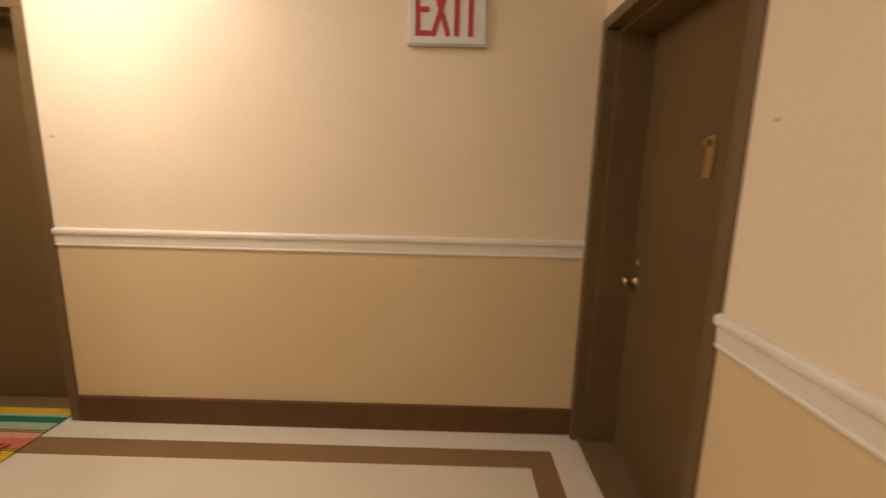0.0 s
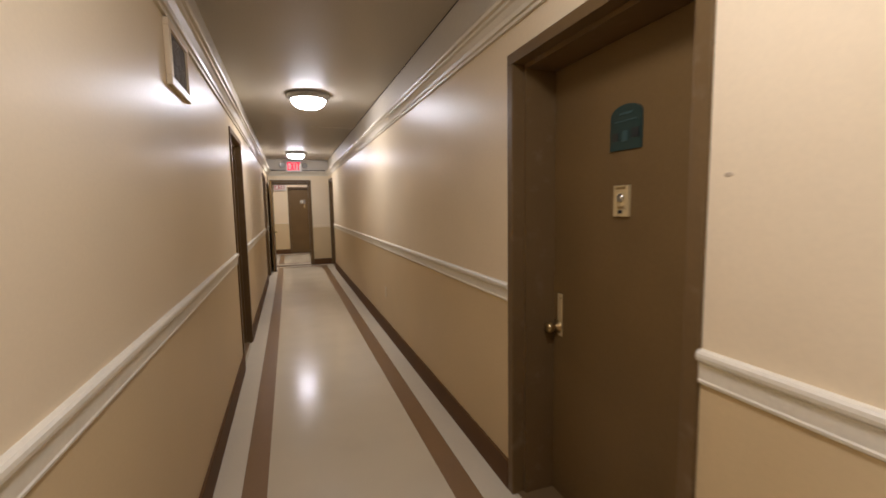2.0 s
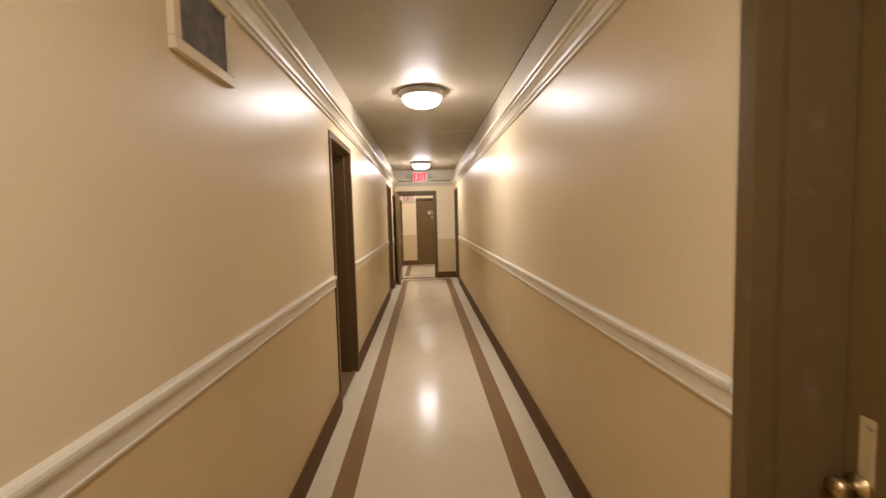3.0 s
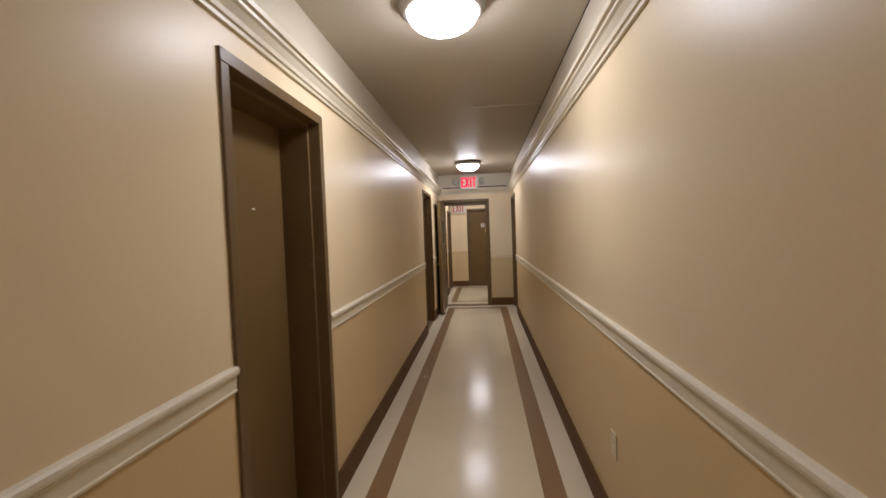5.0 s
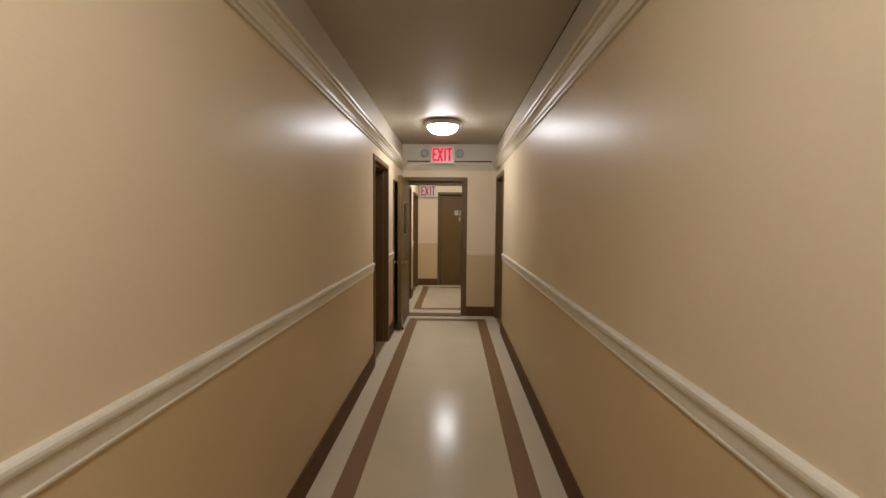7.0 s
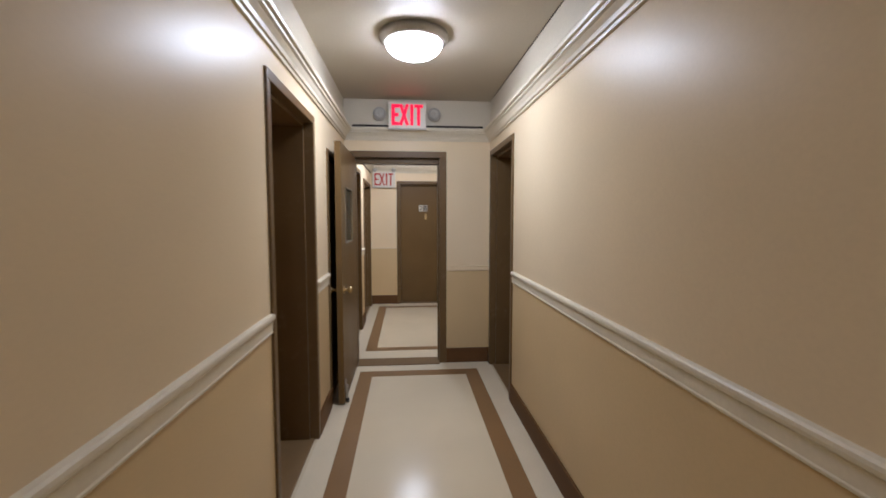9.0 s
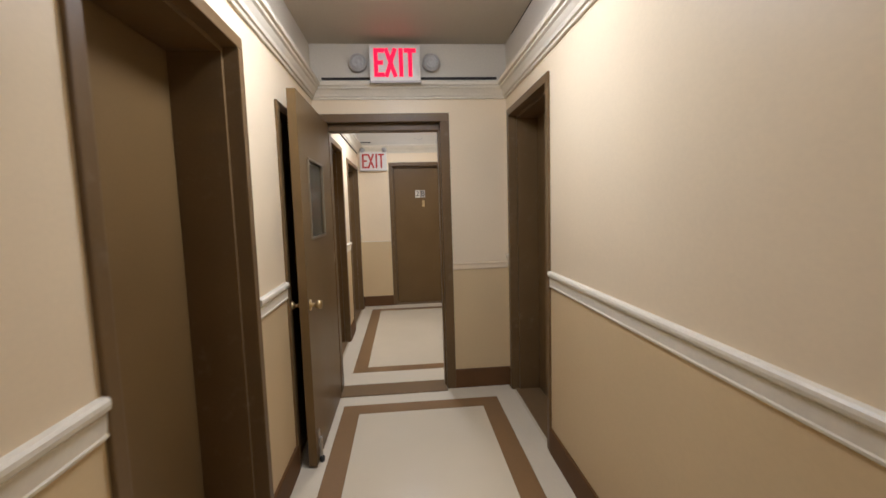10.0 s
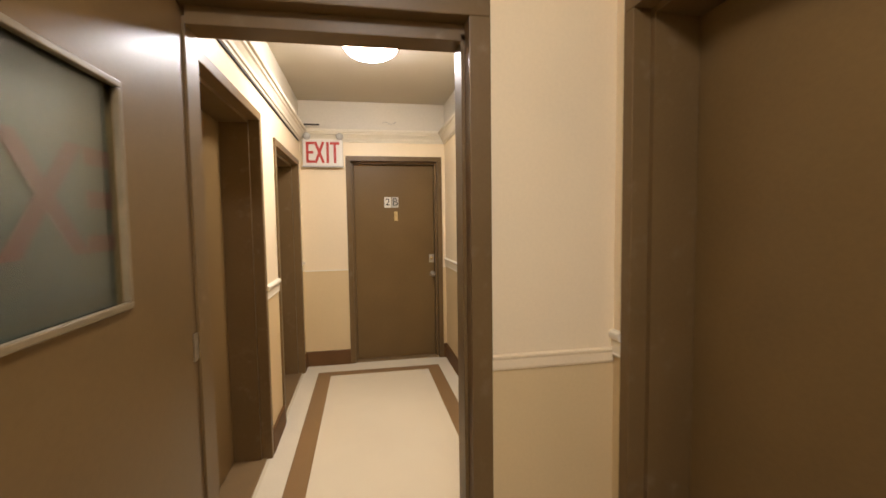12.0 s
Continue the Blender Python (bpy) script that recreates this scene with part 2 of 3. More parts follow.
IN = 0.03  # the opening in the wall is this much inside the frame's outer edge
cut = lambda d: [(p + IN, q - IN, HEAD[k] - IN) for k, (p, q) in d.items()]
two_tone = "two-tone painted wall, cream above and tan below the chair rail"
wall("wall_south", "x", XG, XL, -0.30, 0.0, cut(SOUTH), two_tone)
wall("wall_north", "x", XG, XE, W, W + 0.30, cut(NORTH), two_tone)
wall("wall_end", "y", 0.0, W, -0.14, 0.0, [(0.035 + IN, 0.984 - IN, 2.10 - IN)], "painted end wall with a doorway and two-tone paint", 0.945)
wall("wall_east", "y", YL, W + 0.3, XE, XE + 0.30, [(0.35 + IN, 1.408 - IN, 2.035 - IN)], two_tone)
wall("wall_hall_west", "y", -0.3, W + 0.3, XG - 0.25, XG, [(0.43 + IN, 1.381 - IN, 2.068 - IN)], "far wall of the small hall, cream over tan", 0.95)
wall("wall_lobby_west", "y", YL, -0.30, XL - 0.2, XL, [], two_tone)
wall("wall_lobby_south", "x", XL - 0.2, XE + 0.3, YL - 0.2, YL, [], two_tone)

bm = boxed(XG - 0.3, XE + 0.3, -0.35, W + 0.35, CEIL, CEIL + 0.15)
box(bm, XL - 0.2, XE + 0.3, YL - 0.2, -0.35, CEIL, CEIL + 0.15)
structure("ceiling", bm, CEILING, "dull painted plaster ceiling", "ceiling")
structure("ceiling_seam", boxed(4.548, 4.576, 0.80, W, CEIL - 0.005, CEIL + 0.01, 0.002), FRIEZE, "raised plaster seam across the ceiling", "seam")

# ---- floor: one slab, with margin strips and brown border strips laid in it ----
bm = boxed(XG - 0.3, XE + 0.3, -0.35, W + 0.35, -0.15, 0.0)
box(bm, XL - 0.2, XE + 0.3, YL - 0.2, -0.35, -0.15, 0.0)
floor = structure("floor", bm, FLOOR, "waxed cream vinyl floor with brown border strips", "floor")


def ring(name, mat, outer, inner, z):
    """A rectangular frame lying on the floor, made of four strips."""
    (x0, x1, y0, y1), (u0, u1, v0, v1) = outer, inner
    for a in ((x0, x1, y0, v0), (x0, x1, v1, y1), (x0, u0, v0, v1), (u1, x1, v0, v1)):
        part(name, boxed(*a, -0.02, z), mat, floor)


def strips(name, mat, rows, z):
    for a in rows:
        part(name, boxed(*a, -0.02, z), mat, floor)


# corridor and lobby margin, then the border
N_OUT, N_IN, S_OUT, S_IN = 1.262, 1.137, 0.148, 0.268
LX = XL + 0.148
strips("margin_strip", MARGIN, [(0.0, XE, N_OUT, W), (0.0, 0.207, 0, N_OUT), (0.207, XL, 0, S_OUT), (XE - 0.14, XE, YL, N_OUT),
                               (XL, LX, YL, S_OUT)], 0.002)
strips("border_strip", BORDER, [(0.207, XE - 0.14, N_IN, N_OUT), (0.207, 0.337, S_OUT, N_IN), (0.337, LX, S_OUT, S_IN),
                               (XE - 0.26, XE - 0.14, YL + 0.2, N_IN), (LX, LX + 0.12, YL + 0.2, S_IN)], 0.003)
ring("margin_strip", MARGIN, (XG, -0.14, 0, W), (-2.83, -0.43, 0.135, 1.284), 0.002)
ring("border_strip", BORDER, (-2.83, -0.43, 0.135, 1.284), (-2.73, -0.55, 0.255, 1.169), 0.003)
structure("door_saddle", boxed(-0.155, 0.055, 0.10, 0.915, -0.02, 0.010, 0.004), SADDLE, "brown marble saddle across the doorway", "saddle")

# ---- baseboards, chair rails and crown moulding ----
BASE_P = [(0, 0), (0.014, 0), (0.014, 0.142), (0.010, 0.148), (0, 0.148)]
RAIL_P = [(0, 0.953), (0.004, 0.953), (0.008, 0.957), (0.009, 0.963), (0.0065, 0.967), (0.009, 1.007), (0.007, 1.010), (0.013, 1.013), (0.018, 1.018), (0.020, 1.027), (0.019, 1.036), (0.014, 1.042), (0, 1.045)]
CROWN_P = [(0, 2.2000), (0.014, 2.2000), (0.016, 2.2141), (0.026, 2.2176), (0.031, 2.2352), (0.048, 2.2598), (0.06, 2.2669), (0.062, 2.2792), (0.076, 2.2827), (0.08, 2.2986), (0.074, 2.3126), (0, 2.3188)]


def between(lo, hi, openings):
    """The stretches of a wall that the openings leave."""
    out, at = [], lo
    for p, q in sorted(o for o in openings if lo <= o[0] < hi):
        if p - at > 0.01:
            out.append((at, p))
        at = q
    if hi - at > 0.01:
        out.append((at, hi))
    return out


def trims(name, profile, mat, label, category, low=None):
    for a, b in between(0.0, XL, SOUTH.values()):
        structure(name, prism(bmesh.new(), profile, (a, 0), (b, 0), (0, 1)), mat, label, category)
    for a, b in between(XG, -0.14, SOUTH.values()):
        structure(name, prism(bmesh.new(), profile, (a, 0), (b, 0), (0, 1)), mat, label, category)
    for a, b in between(0.0, XE, NORTH.values()) + [(XG, -0.14)]:
        structure(name, prism(bmesh.new(), profile, (a, W), (b, W), (0, -1)), mat, label, category)
    structure(name, prism(bmesh.new(), low or profile, (0, 0.984), (0, W), (1, 0), 0, 1), CREAM if mat is RAIL else mat, label, category)
    structure(name, prism(bmesh.new(), profile, (XE, YL), (XE, 0.35), (-1, 0)), mat, label, category)
    structure(name, prism(bmesh.new(), profile, (XL, YL), (XL, -0.0), (1, 0)), mat, label, category)
    structure(name, prism(bmesh.new(), profile, (XL, YL), (XE, YL), (0, 1), 1, 1), mat, label, category)


trims("baseboard", BASE_P, BASE, "dark brown vinyl baseboard along the wall", "baseboard")
trims("chair_rail", RAIL_P, RAIL, "white painted wooden chair rail, scuffed", "chair rail",
      [(0, 0.932), (0.005, 0.932), (0.008, 0.940), (0.008, 0.968), (0.012, 0.973), (0.012, 0.980), (0, 0.984)])
for a, b in ((0.0, 0.43), (1.381, W)):
    structure("baseboard", prism(bmesh.new(), BASE_P, (XG, a), (XG, b), (1, 0), 1 if a == 0 else 0, 0 if a == 0 else 1), BASE, "dark brown vinyl baseboard along the wall", "baseboard")
    structure("chair_rail", prism(bmesh.new(), [(0, 0.945), (0.004, 0.945), (0.004, 0.955), (0, 0.955)], (XG, a), (XG, b), (1, 0)), RAIL, "thin painted line between the two wall colours", "trim")
crown = "cream painted stepped crown moulding"
for p0, p1, n, m0, m1 in (((0, 0), (XL, 0), (0, 1), 1, -1), ((0, W), (XE, W), (0, -1), 1, 1), ((0, 0), (0, W), (1, 0), 1, 1), ((XE, YL), (XE, W), (-1, 0), 1, 1),
                          ((XL, YL), (XL, 0), (1, 0), 1, -1), ((XL, YL), (XE, YL), (0, 1), 1, 1), ((XG, 0), (-0.14, 0), (0, 1), 1, 1), ((XG, W), (-0.14, W), (0, -1), 1, 1),
                          ((XG, 0), (XG, W), (1, 0), 1, 1), ((-0.14, 0), (-0.14, W), (-1, 0), 1, 1)):
    structure("crown_moulding", prism(bmesh.new(), CROWN_P, p0, p1, n, m0, m1), MOULD, crown, "moulding")


# ---- doors ----
def knob(parent, m, mat=BRASS, r=0.026):
    k = part("door_handle", lathe([(0, 0), (0.030, 0), (0.030, 0.006), (0.012, 0.010), (0.010, 0.030), (r * 0.8, 0.036), (r, 0.048), (r * 0.85, 0.062), (0, 0.066)], 24, m), mat, parent, "round metal door knob")
    return k


def make_door(name, m, w, head, depth, label):
    """A closed steel door deep in its frame. Local x runs along the wall, y into it, z up."""
    d = thing(name, m, label, "door", kind="structure")
    for x0, x1, s0, s1 in ((0, 0.048, 0, 0.068), (w - 0.048, w, w - 0.068, w)):
        bm = boxed(x0, x1, -0.012, 0.052, 0, head - 0.048, 0.004)
        box(bm, s0, s1, 0.048, depth + 0.05, 0, head - 0.066)
        part("door_jamb", bm, FRAME, d)
    bm = boxed(0, w, -0.012, 0.052, head - 0.048, head, 0.004)
    box(bm, 0.0, w, 0.048, depth + 0.05, head - 0.068, head - 0.002)
    part("door_head", bm, FRAME, d)
    leaf = part("door_leaf", boxed(0.070, w - 0.070, depth, depth + 0.045, 0.012, head - 0.070, 0.003), BROWN, d)
    part("threshold", boxed(0.0, w, 0.02, depth + 0.05, -0.01, 0.010, 0.003), SADDLE, d)
    return d, leaf


def on_leaf(x, z, depth):
    """A pose on the leaf's face: x along the wall, y up, z out of the wall."""
    return pose(x, depth, z, 90, 0, 0)


D = 0.20
closed = "closed brown painted steel door deep in a brown metal frame"
doors = {}
for k, (p, q) in NORTH.items():
    doors[k] = make_door(k, pose(p, W, 0), q - p, HEAD[k], D, closed)
for k, (p, q) in SOUTH.items():
    doors[k] = make_door(k, pose(q, 0, 0, 0, 0, 180), q - p, HEAD[k], {"door_3": 0.245, "door_4": 0.03}.get(k, D), closed)
doors["door_8"] = make_door("door_8", pose(XE, 1.408, 0, 0, 0, -90), 1.058, 2.035, D, closed + ", beside the exit sign")
doors["door_9"] = make_door("door_9", pose(XG, 0.43, 0, 0, 0, 90), 0.951, 2.068, 0.10, "closed brown apartment door with a number plate")

# apartment door by the mat: knob with a long brass plate, viewer and bell, plaque
d, leaf = doors["door_1"]
part("escutcheon", boxed(0.108, 0.140, D - 0.005, D + 0.002, 0.80, 1.00, 0.002), PALE_BRASS, leaf, "long brass plate")
knob(leaf, on_leaf(0.112, 0.842, D - 0.003))
bell = part("bell_plate", boxed(0.472, 0.550, D - 0.012, D + 0.002, 1.366, 1.482, 0.004), PALE_BRASS, leaf, "brass door bell and viewer")
part("bell_button", lathe([(0, 0), (0.016, 0), (0.016, 0.005), (0.010, 0.010), (0, 0.011)], 20, on_leaf(0.511, 1.436, D - 0.011)), STEEL, bell)
part("viewer_slot", boxed(0.500, 0.522, D - 0.014, D - 0.010, 1.378, 1.390, 0.001), BLACK, bell)
part("name_slip", boxed(0.488, 0.534, D - 0.0135, D - 0.010, 1.468, 1.477, 0.001), BRASS, bell)
part("name_slip", boxed(0.492, 0.530, D - 0.0135, D - 0.010, 1.397, 1.405, 0.001), BRASS, bell)
bm = bmesh.new()
edge = [(0.442, 1.611), (0.599, 1.611)] + [(0.5205 + 0.0785 * math.cos(math.pi * i / 12), 1.735 + 0.040 * math.sin(math.pi * i / 12)) for i in range(13)]
face = bm.faces.new([bm.verts.new((x, D - 0.006, z)) for x, z in edge])
for v in [e for e in bmesh.ops.extrude_face_region(bm, geom=[face])["geom"] if isinstance(e, bmesh.types.BMVert)]:
    v.co.y = D + 0.001
bmesh.ops.recalc_face_normals(bm, faces=bm.faces)
plaque = part("plaque", bm, TEAL, leaf, "dark teal plaque with an arched top")
for x0, x1, z0, z1, mt in ((0.490, 0.552, 1.738, 1.746, TEAL_PALE), (0.466, 0.576, 1.714, 1.718, TEAL_PALE), (0.507, 0.534, 1.643, 1.680, TEAL_PALE),
                           (0.455, 0.488, 1.646, 1.676, BLACK), (0.552, 0.588, 1.650, 1.684, BLACK)):
    part("plaque_print", boxed(x0, x1, D - 0.008, D - 0.004, z0, z1), mt, plaque)

# small viewer on the bare door; knob and viewer on the others that show one
d, leaf = doors["door_2"]
part("door_viewer", boxed(0.526, 0.551, D - 0.004, D + 0.001, 1.603, 1.611, 0.001), PLATE, leaf, "small bright viewer slot")
part("nail_mark", lathe([(0, 0), (0.006, 0), (0.004, 0.003), (0, 0.004)], 10, on_leaf(0.40, 0.72, D)), DARK, leaf)
d, leaf = doors["door_8"]
knob(leaf, on_leaf(0.122, 0.88, D))
part("lock_cylinder", lathe([(0, 0), (0.020, 0), (0.018, 0.008), (0, 0.009)], 20, on_leaf(0.122, 0.965, D)), BRASS, leaf)
bm = boxed(0.560, 0.604, D - 0.008, D + 0.001, 1.365, 1.505, 0.003)
box(bm, 0.568, 0.592, D - 0.026, D - 0.006, 1.470, 1.492, 0.004)
part("door_knocker", bm, BRASS, leaf, "narrow brass knocker plate")
d, leaf = doors["door_7"]
knob(leaf, on_leaf(0.14, 0.95, D), STEEL)
d, leaf = doors["door_9"]
part("number_plate", boxed(0.372, 0.442, 0.096, 0.102, 1.565, 1.672, 0.002), PLATE, leaf, "pale plate with the number 2")
lettering("digit", "2", 0.070, 0.001, BLACK, leaf, on_leaf(0.407, 1.618, 0.095))
part("number_plate", boxed(0.448, 0.516, 0.096, 0.102, 1.565, 1.672, 0.002), GREY_PLASTIC, leaf, "grey plate with the letter B")
lettering("digit", "B", 0.076, 0.001, BLACK, leaf, on_leaf(0.482, 1.618, 0.095))
part("door_viewer", boxed(0.470, 0.506, 0.092, 0.101, 1.43, 1.525, 0.003), BRASS, leaf, "brass viewer and bell")
part("lock_plate", boxed(0.825, 0.880, 0.090, 0.101, 0.99, 1.075, 0.004), STEEL, leaf, "steel lock plate")
knob(leaf, on_leaf(0.860, 0.87, 0.10), STEEL)
part("lock_cylinder", lathe([(0, 0), (0.018, 0), (0.016, 0.012), (0, 0.013)], 20, on_leaf(0.852, 1.035, 0.091)), BRASS, leaf)

# ---- doorway at the corridor's end and its open leaf ----
dw = thing("doorway_frame", pose(0, 0, 0), "brown metal frame of the open doorway", "door frame", kind="structure")
for y0, y1, s0, s1 in ((0.035, 0.092, 0.08, 0.100), (0.916, 0.984, 0.904, 0.93)):
    bm = boxed(-0.152, 0.012, y0, y1, 0, 2.040, 0.004)
    box(bm, -0.150, -0.05, s0, s1, 0, 2.01, 0.002)
    part("door_jamb", bm, FRAME, dw)
bm = boxed(-0.152, 0.012, 0.035, 0.984, 2.040, 2.10, 0.004)
box(bm, -0.150, -0.05, 0.10, 0.92, 1.988, 2.045, 0.002)
part("door_head", bm, FRAME, dw)
part("strike_plate", boxed(-0.048, -0.018, 0.088, 0.096, 1.02, 1.10, 0.001), STEEL, dw)

LEAF_W, LEAF_H, LEAF_T = 0.93, 2.03, 0.045
od = thing("open_door", pose(0.02, 0.105, 0.0), "open brown fire door with an obscure glass panel, folded back along the wall", "door")
WX0, WX1, WZ0, WZ1 = 0.318, 0.742, 1.255, 1.700
bm = boxed(0, WX0, -LEAF_T, 0, 0.015, LEAF_H)
box(bm, WX1, LEAF_W, -LEAF_T, 0, 0.015, LEAF_H)
box(bm, WX0, WX1, -LEAF_T, 0, 0.015, WZ0)
box(bm, WX0, WX1, -LEAF_T, 0, WZ1, LEAF_H)
bmesh.ops.remove_doubles(bm, verts=bm.verts, dist=1e-5)
leaf = part("door_leaf", bm, BROWN, od)
for x0, x1, z0, z1 in ((WX0 - 0.006, WX1 + 0.006, WZ1 - 0.006, WZ1 + 0.008), (WX0 - 0.006, WX1 + 0.006, WZ0 - 0.008, WZ0 + 0.006),
                       (WX0 - 0.006, WX0 + 0.008, WZ0 + 0.006, WZ1 - 0.006), (WX1 - 0.008, WX1 + 0.006, WZ0 + 0.006, WZ1 - 0.006)):
    part("glazing_bead", boxed(x0, x1, -0.006, 0.008, z0, z1, 0.003), BEAD, leaf, "glazing bead paler than the door")
pane = part("glass_pane", boxed(WX0, WX1, -0.014, -0.010, WZ0, WZ1), GLASS, leaf, "obscure greenish glass with old red lettering behind it")
pane.visible_shadow = False
part("frosted_backing", boxed(WX0, WX1, -0.034, -0.024, WZ0, WZ1), FROST, leaf, "frosted grey-green back of the glass")
lettering("painted_lettering", "EXIT", 0.19, 0.0005, RED_OLD, leaf, pose(0.552, -0.022, 1.455, 90, 0, 0), 1.0, 0.004, "old red EXIT lettering seen from behind")
bm = boxed(0.845, 0.885, 0.0, 0.006, 0.10, 0.19, 0.002)
box(bm, 0.858, 0.872, 0.004, 0.020, 0.035, 0.15, 0.003)
holder = part("door_holder", bm, STEEL, leaf, "flip-down steel door holder")
part("rubber_foot", lathe([(0, 0.008), (0.014, 0.008), (0.015, 0.030), (0.010, 0.040), (0, 0.040)], 16, pose(0.865, 0.014, 0)), BLACK, holder)
for y, rz in ((0.0, 180), (-LEAF_T, 0)):
    knob(leaf, pose(0.882, y, 0.905, 90, 0, rz), BRASS)

# ---- ceiling lamps ----
def make_lamp(m, glow=BOWL):
    lamp = thing("ceiling_lamp", m, "lit flush ceiling lamp with a frosted glass bowl and pewter rim", "ceiling lamp", "ceiling lamps")
    part("rim", lathe([(0, 0), (0.204, 0), (0.211, -0.006), (0.214, -0.018), (0.213, -0.030), (0.206, -0.042), (0.192, -0.054), (0.180, -0.062), (0.173, -0.058), (0, -0.03)], 48), PEWTER, lamp, "pewter metal rim")
    part("bowl", lathe([(0.174, -0.058), (0.171, -0.072), (0.161, -0.092), (0.141, -0.112), (0.112, -0.128), (0.076, -0.139), (0.038, -0.145), (0, -0.147)], 40), glow, lamp, "glowing frosted glass bowl")
    part("finial", lathe([(0, -0.146), (0.009, -0.147), (0.007, -0.153), (0, -0.156)], 12), PEWTER, lamp)
    return lamp


make_lamp(pose(1.50, 0.645, CEIL))
lamp = make_lamp(pose(6.40, 0.69, CEIL), BOWL_DIM)
copy_thing(lamp, pose(10.74, 0.70, CEIL))
# unseen lamp added in the lobby to brighten the corridor's start
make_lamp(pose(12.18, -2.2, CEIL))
make_lamp(pose(-1.50, 0.66, CEIL), BOWL_HALL)


# ---- exit signs ----
def bar(bm, p, q, w, depth, z):
    """A straight stroke from p to q, w wide, in the sign's plane."""
    a, b = Vector((*p, 0)), Vector((*q, 0))
    m = Matrix.Translation((a + b) / 2 + Vector((0, 0, z))) @ Matrix.Rotation(math.atan2(b.y - a.y, b.x - a.x), 4, "Z") @ Matrix.Diagonal(((b - a).length, w, depth, 1))
    bmesh.ops.create_cube(bm, size=1.0, matrix=m)


def block_letter(c, w, h, s):
    """A heavy condensed capital of E, X, I or T, w wide and h high with strokes s."""
    bm = bmesh.new()
    x, y, k = w / 2, h / 2, s / 2
    if c == "E":
        bar(bm, (-x + k, -y), (-x + k, y), s, 0.004, 0)
        for v, e in ((y - k, x), (0, x * 0.75), (-y + k, x)):
            bar(bm, (-x + k, v), (e, v), s, 0.0044, 0)
    elif c == "X":
        bar(bm, (-x + k, -y), (x - k, y), s, 0.004, 0)
        bar(bm, (-x + k, y), (x - k, -y), s, 0.0044, 0)
    elif c == "I":
        bar(bm, (0, -y), (0, y), s, 0.004, 0)
    else:
        bar(bm, (0, -y), (0, y), s, 0.004, 0)
        bar(bm, (-x, y - k), (x, y - k), s, 0.0044, 0)
    return bm


def exit_sign(m, w, h, t, lit, label, group="exit signs"):
    """Local x along the sign, y up, z towards the viewer; origin at the middle of the back."""
    s = thing("exit_sign", m, label, "exit sign", group)
    bm = boxed(-w / 2, w / 2, -h / 2, h / 2, 0.0, t, 0.006)
    part("housing", bm, PLASTIC, s)
    part("face_frame", boxed(-w / 2 - 0.004, w / 2 + 0.004, -h / 2 - 0.004, -h / 2 + 0.010, t - 0.012, t + 0.004, 0.002), GREY_PLASTIC, s)
    for c, x, cw in zip("EXIT", (-0.310, -0.085, 0.120, 0.300), (0.205, 0.265, 0.09, 0.235)):
        bm = block_letter(c, cw * w, h * 0.76, w * (0.080 if lit else 0.064))
        bm.transform(Matrix.Translation((x * w, 0.006, t + 0.001)))
        part("letter", bm, RED_LIT if lit else RED, s, "glowing red letter" if lit else "red letter")
    return s


s = exit_sign(Matrix(((1, 0, 0, 12.347), (0, 0, -1, W), (0, 1, 0, 2.055), (0, 0, 0, 1))), 0.345, 0.285, 0.022, False, "unlit ivory exit sign with red letters, flat on the wall")
s = exit_sign(pose(0.0, 0.605, 2.412, 90, 0, 90), 0.352, 0.251, 0.128, True, "lit exit sign with glowing red letters above the doorway")
for x in (-0.262, 0.258):
    head = part("emergency_lamp", lathe([(0, 0), (0.055, 0), (0.062, 0.02), (0.062, 0.05), (0.056, 0.058), (0.052, 0.054), (0, 0.054)], 32, Matrix.Translation((x, 0.035, 0.0))), GREY_PLASTIC, s, "round emergency lamp head")
    part("lens", lathe([(0.052, 0.055), (0.046, 0.066), (0.030, 0.073), (0.026, 0.066), (0.012, 0.074), (0, 0.076)], 28, Matrix.Translation((x, 0.035, 0.0))), LENS, head)
s = exit_sign(pose(XG, 0.222, 2.085, 90, 0, 90), 0.375, 0.262, 0.05, False, "ivory exit sign with red letters and two small lamp heads")
for x in (-0.145, 0.160):
    head = part("emergency_lamp", lathe([(0, 0), (0.026, 0), (0.036, 0.03), (0.036, 0.05), (0, 0.05)], 24, Matrix.Translation((x, 0.160, 0.01))), GREY_PLASTIC, s, "small round emergency lamp head")
    part("lens", lathe([(0.032, 0.051), (0.024, 0.060), (0, 0.064)], 24, Matrix.Translation((x, 0.160, 0.01))), LENS, head)

# ---- dark strip for cable and shadow gap over the end moulding, ceiling-edge cable ----
structure("cable", boxed(0.070, 0.082, 0.09, 1.33, 2.317, 2.334, 0.003), DARK, "dark strip for the cable and shadow gap on the doorway moulding", "cable")
structure("cable", boxed(0.2, XE, W - 0.005, W - 0.001, CEIL - 0.005, CEIL - 0.001, 0.001), DARK, "thin dark cable along the ceiling's edge", "cable")
bm = boxed(XG + 0.08, XG + 0.10, 0.06, 0.20, 2.338, 2.350, 0.003)
# not a cable: dark strip for the shaded gap under the hall moulding
structure("cable", boxed(XG + 0.1, -0.15, 0.001, 0.009, 2.188, 2.199, 0.002), DARK, "thin dark strip for the shaded gap under the moulding", "cable")
structure("cable", bm, DARK, "short dark cable over the exit sign", "cable")

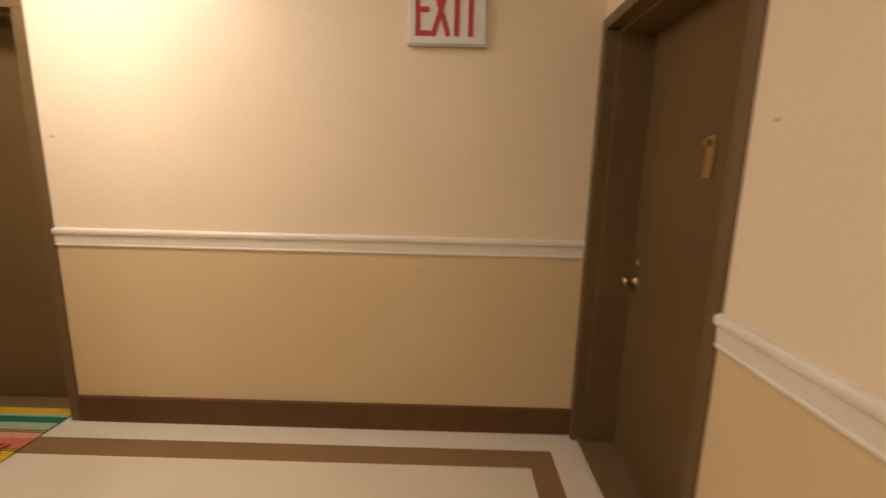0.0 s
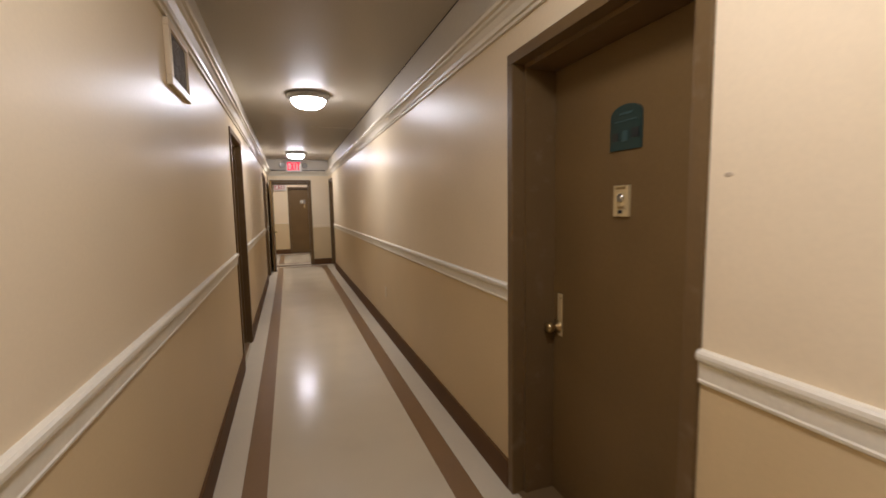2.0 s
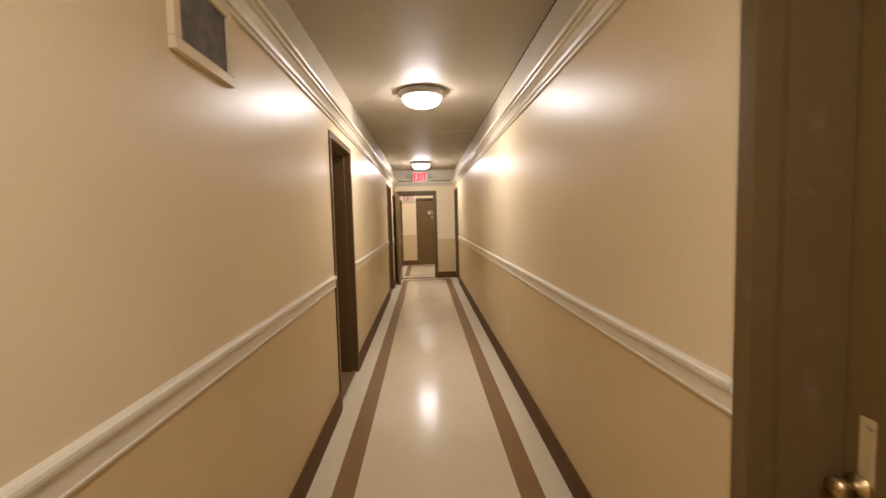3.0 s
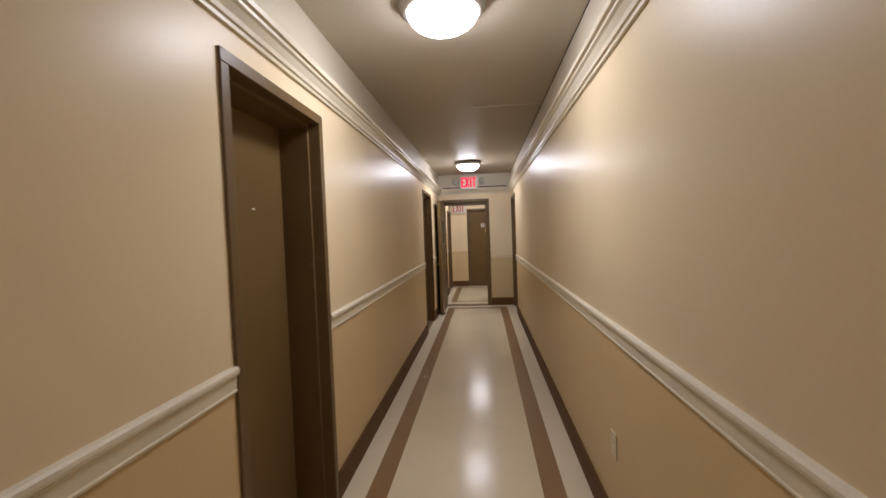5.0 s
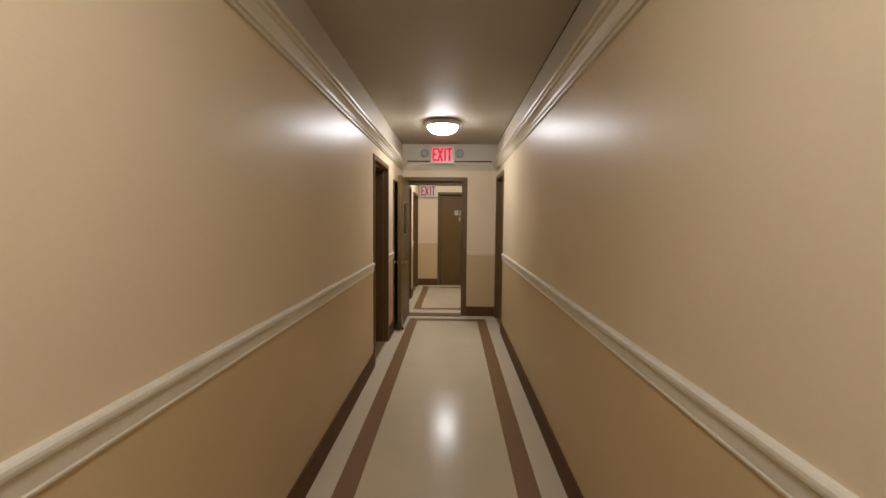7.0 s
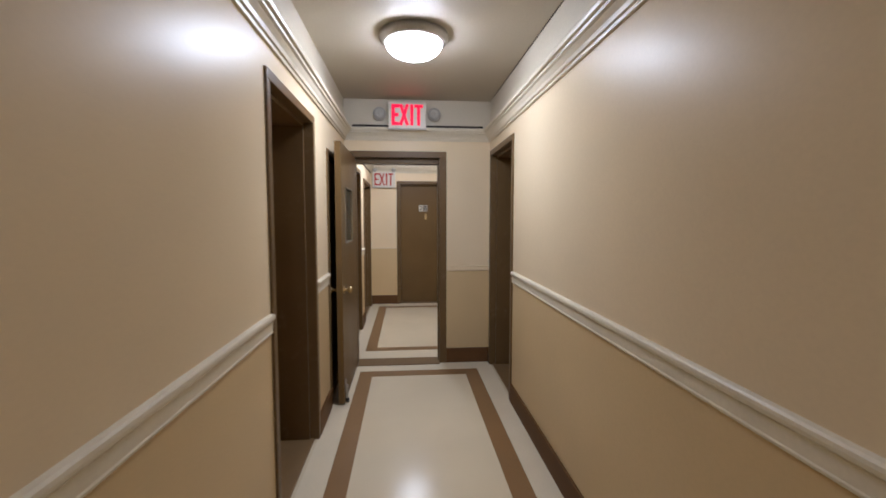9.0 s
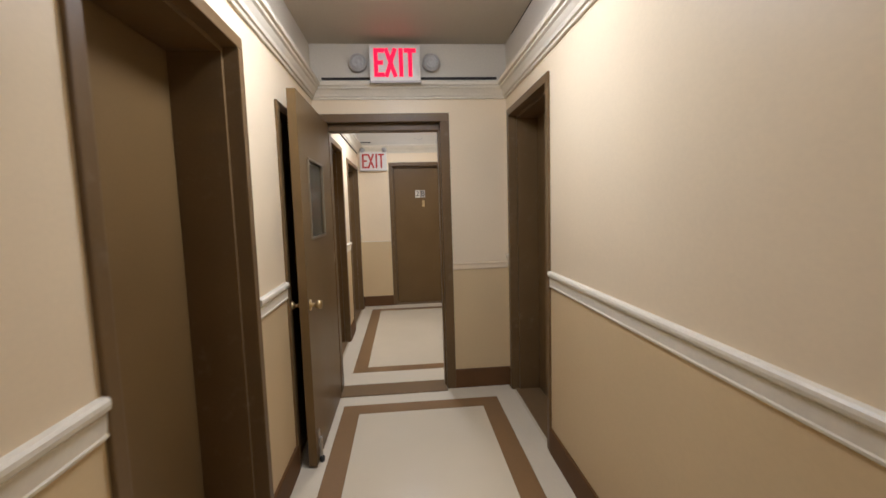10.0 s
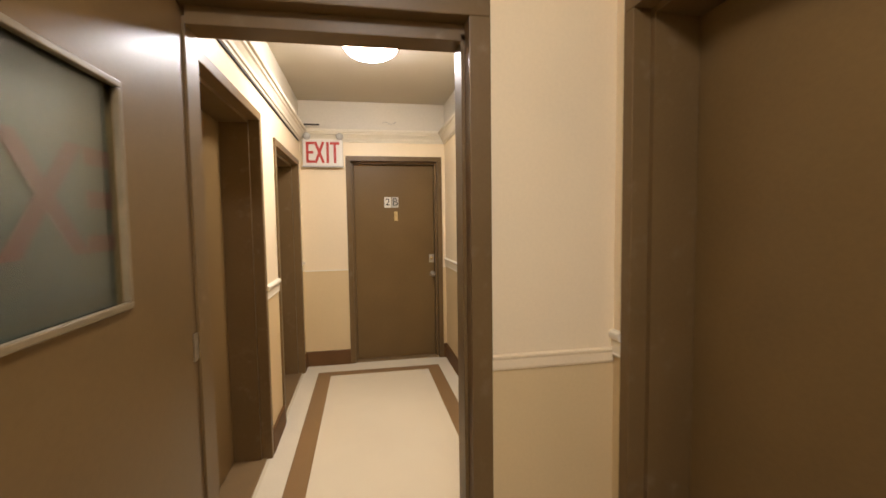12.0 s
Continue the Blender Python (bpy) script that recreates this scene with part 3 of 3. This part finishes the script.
# ---- vent ----
vent = thing("wall_vent", pose(8.965, 0, 2.06), "painted wall vent with a dusty grey grille under the moulding", "vent")
for x0, x1, z0, z1 in ((-0.187, 0.187, -0.130, -0.094), (-0.187, 0.187, 0.100, 0.132), (-0.187, -0.150, -0.094, 0.100), (0.150, 0.187, -0.094, 0.100)):
    part("frame", boxed(x0, x1, 0, 0.022, z0, z1, 0.004), CREAM, vent)
# flat dark sheet gives the shade of the hollow behind the slats
part("backing", boxed(-0.150, 0.150, 0, 0.003, -0.094, 0.100), DARK, vent)
slat = mesh_of("slat", boxed(-0.0022, 0.0022, 0.003, 0.012, -0.094, 0.100), GRILLE)
for i in range(34):
    ob = new("slat", slat)
    ob.parent, ob.location = vent, (-0.145 + i * 0.29 / 33, 0, 0)
for z in (-0.05, 0.0, 0.05):
    part("crossbar", boxed(-0.150, 0.150, 0.004, 0.010, z - 0.002, z + 0.002), GRILLE, vent)

# ---- outlet ----
outlet = thing("wall_outlet", pose(6.54, W, 0.475), "ivory wall outlet plate low on the tan wall", "outlet")
part("plate", boxed(-0.038, 0.038, -0.006, 0, -0.058, 0.058, 0.003), IVORY, outlet)
for z in (-0.022, 0.022):
    part("socket", boxed(-0.016, 0.016, -0.008, -0.004, z - 0.014, z + 0.014, 0.003), IVORY, outlet)

# ---- door mat: a woven base with coloured bands ----
doormat = thing("door_mat", pose(9.95, 1.285, 0.003), "striped woven door mat in yellow, green, coral and mint", "mat")
HX = 0.40
bands = [(-0.225, -0.150, YELLOW), (-0.150, -0.143, STRIPE), (-0.143, -0.136, YELLOW), (-0.136, -0.129, STRIPE), (-0.129, -0.050, CORAL), (-0.050, -0.005, ROSE), (-0.005, 0.003, STRIPE),
         (0.003, 0.010, YELLOW), (0.010, 0.018, STRIPE), (0.018, 0.080, MINT), (0.080, 0.135, GREEN), (0.135, 0.155, MINT), (0.155, 0.215, YELLOW)]
for a, b, mt in bands:
    part("band", boxed(-HX, HX, a, b, 0.0, 0.008, 0.0015), mt, doormat)

# a worn leaf motif woven into one corner of the mat
MOTIF = mat_colour("dark_red_weave", (0.20, 0.045, 0.03))
for x, y, a, b in ((0.29, -0.165, 0.030, 25), (0.26, -0.135, 0.024, -30), (0.32, -0.125, 0.026, 60), (0.23, -0.170, 0.020, 5), (0.345, -0.175, 0.018, -50), (0.285, -0.105, 0.016, 15)):
    bm = lathe([(0, 0.0088), (a, 0.0086), (a, 0.006)], 14)
    bm.transform(pose(x, y, 0, 0, 0, b) @ Matrix.Diagonal((1, 0.55, 1, 1)))
    part("woven_motif", bm, MOTIF, doormat)

# scuffs and filled holes in the wall paint
SCUFF = material("scuffed_plaster", (0.50, 0.39, 0.27), 0.7, vary=0.2, scale=60, bump=0.2)
for m, a in ((pose(10.484, W, 1.480, 90), 0.008), (pose(12.235, W, 0.870, 90), 0.005), (pose(12.443, W, 0.857, 90), 0.005), (pose(13.05, 0.271, 1.493, 90, 0, -90), 0.007)):
    bm = lathe([(0, 0.0012), (a * 0.6, 0.0012), (a, 0.0002), (a, -0.002)], 12)
    bm.transform(m @ Matrix.Diagonal((1.4, 0.7, 1, 1)))
    structure("wall_scuff", bm, SCUFF, "small brown scuff in the wall paint", "scuff")

# loose end of wire on the frieze over the apartment door
cu = bpy.data.curves.new("loose_wire", "CURVE")
cu.dimensions, cu.bevel_depth, cu.bevel_resolution = "3D", 0.003, 2
sp = cu.splines.new("NURBS")
sp.points.add(6)
for i, p in enumerate(sp.points):
    p.co = (XG + 0.006 + 0.010 * math.sin(i * 1.1), 0.80 + i * 0.022, 2.392 + 0.014 * math.sin(i * 1.3), 1)
sp.use_endpoint_u = True
wire_tmp = new("wire_curve", cu)
wire_mesh = bpy.data.meshes.new_from_object(wire_tmp.evaluated_get(bpy.context.evaluated_depsgraph_get()))
bpy.data.objects.remove(wire_tmp)
wire_mesh.materials.clear()
wire_mesh.materials.append(GREY_PLASTIC)
tagged(new("cable", wire_mesh), "loose painted end of wire on the frieze", "cable", kind="structure")
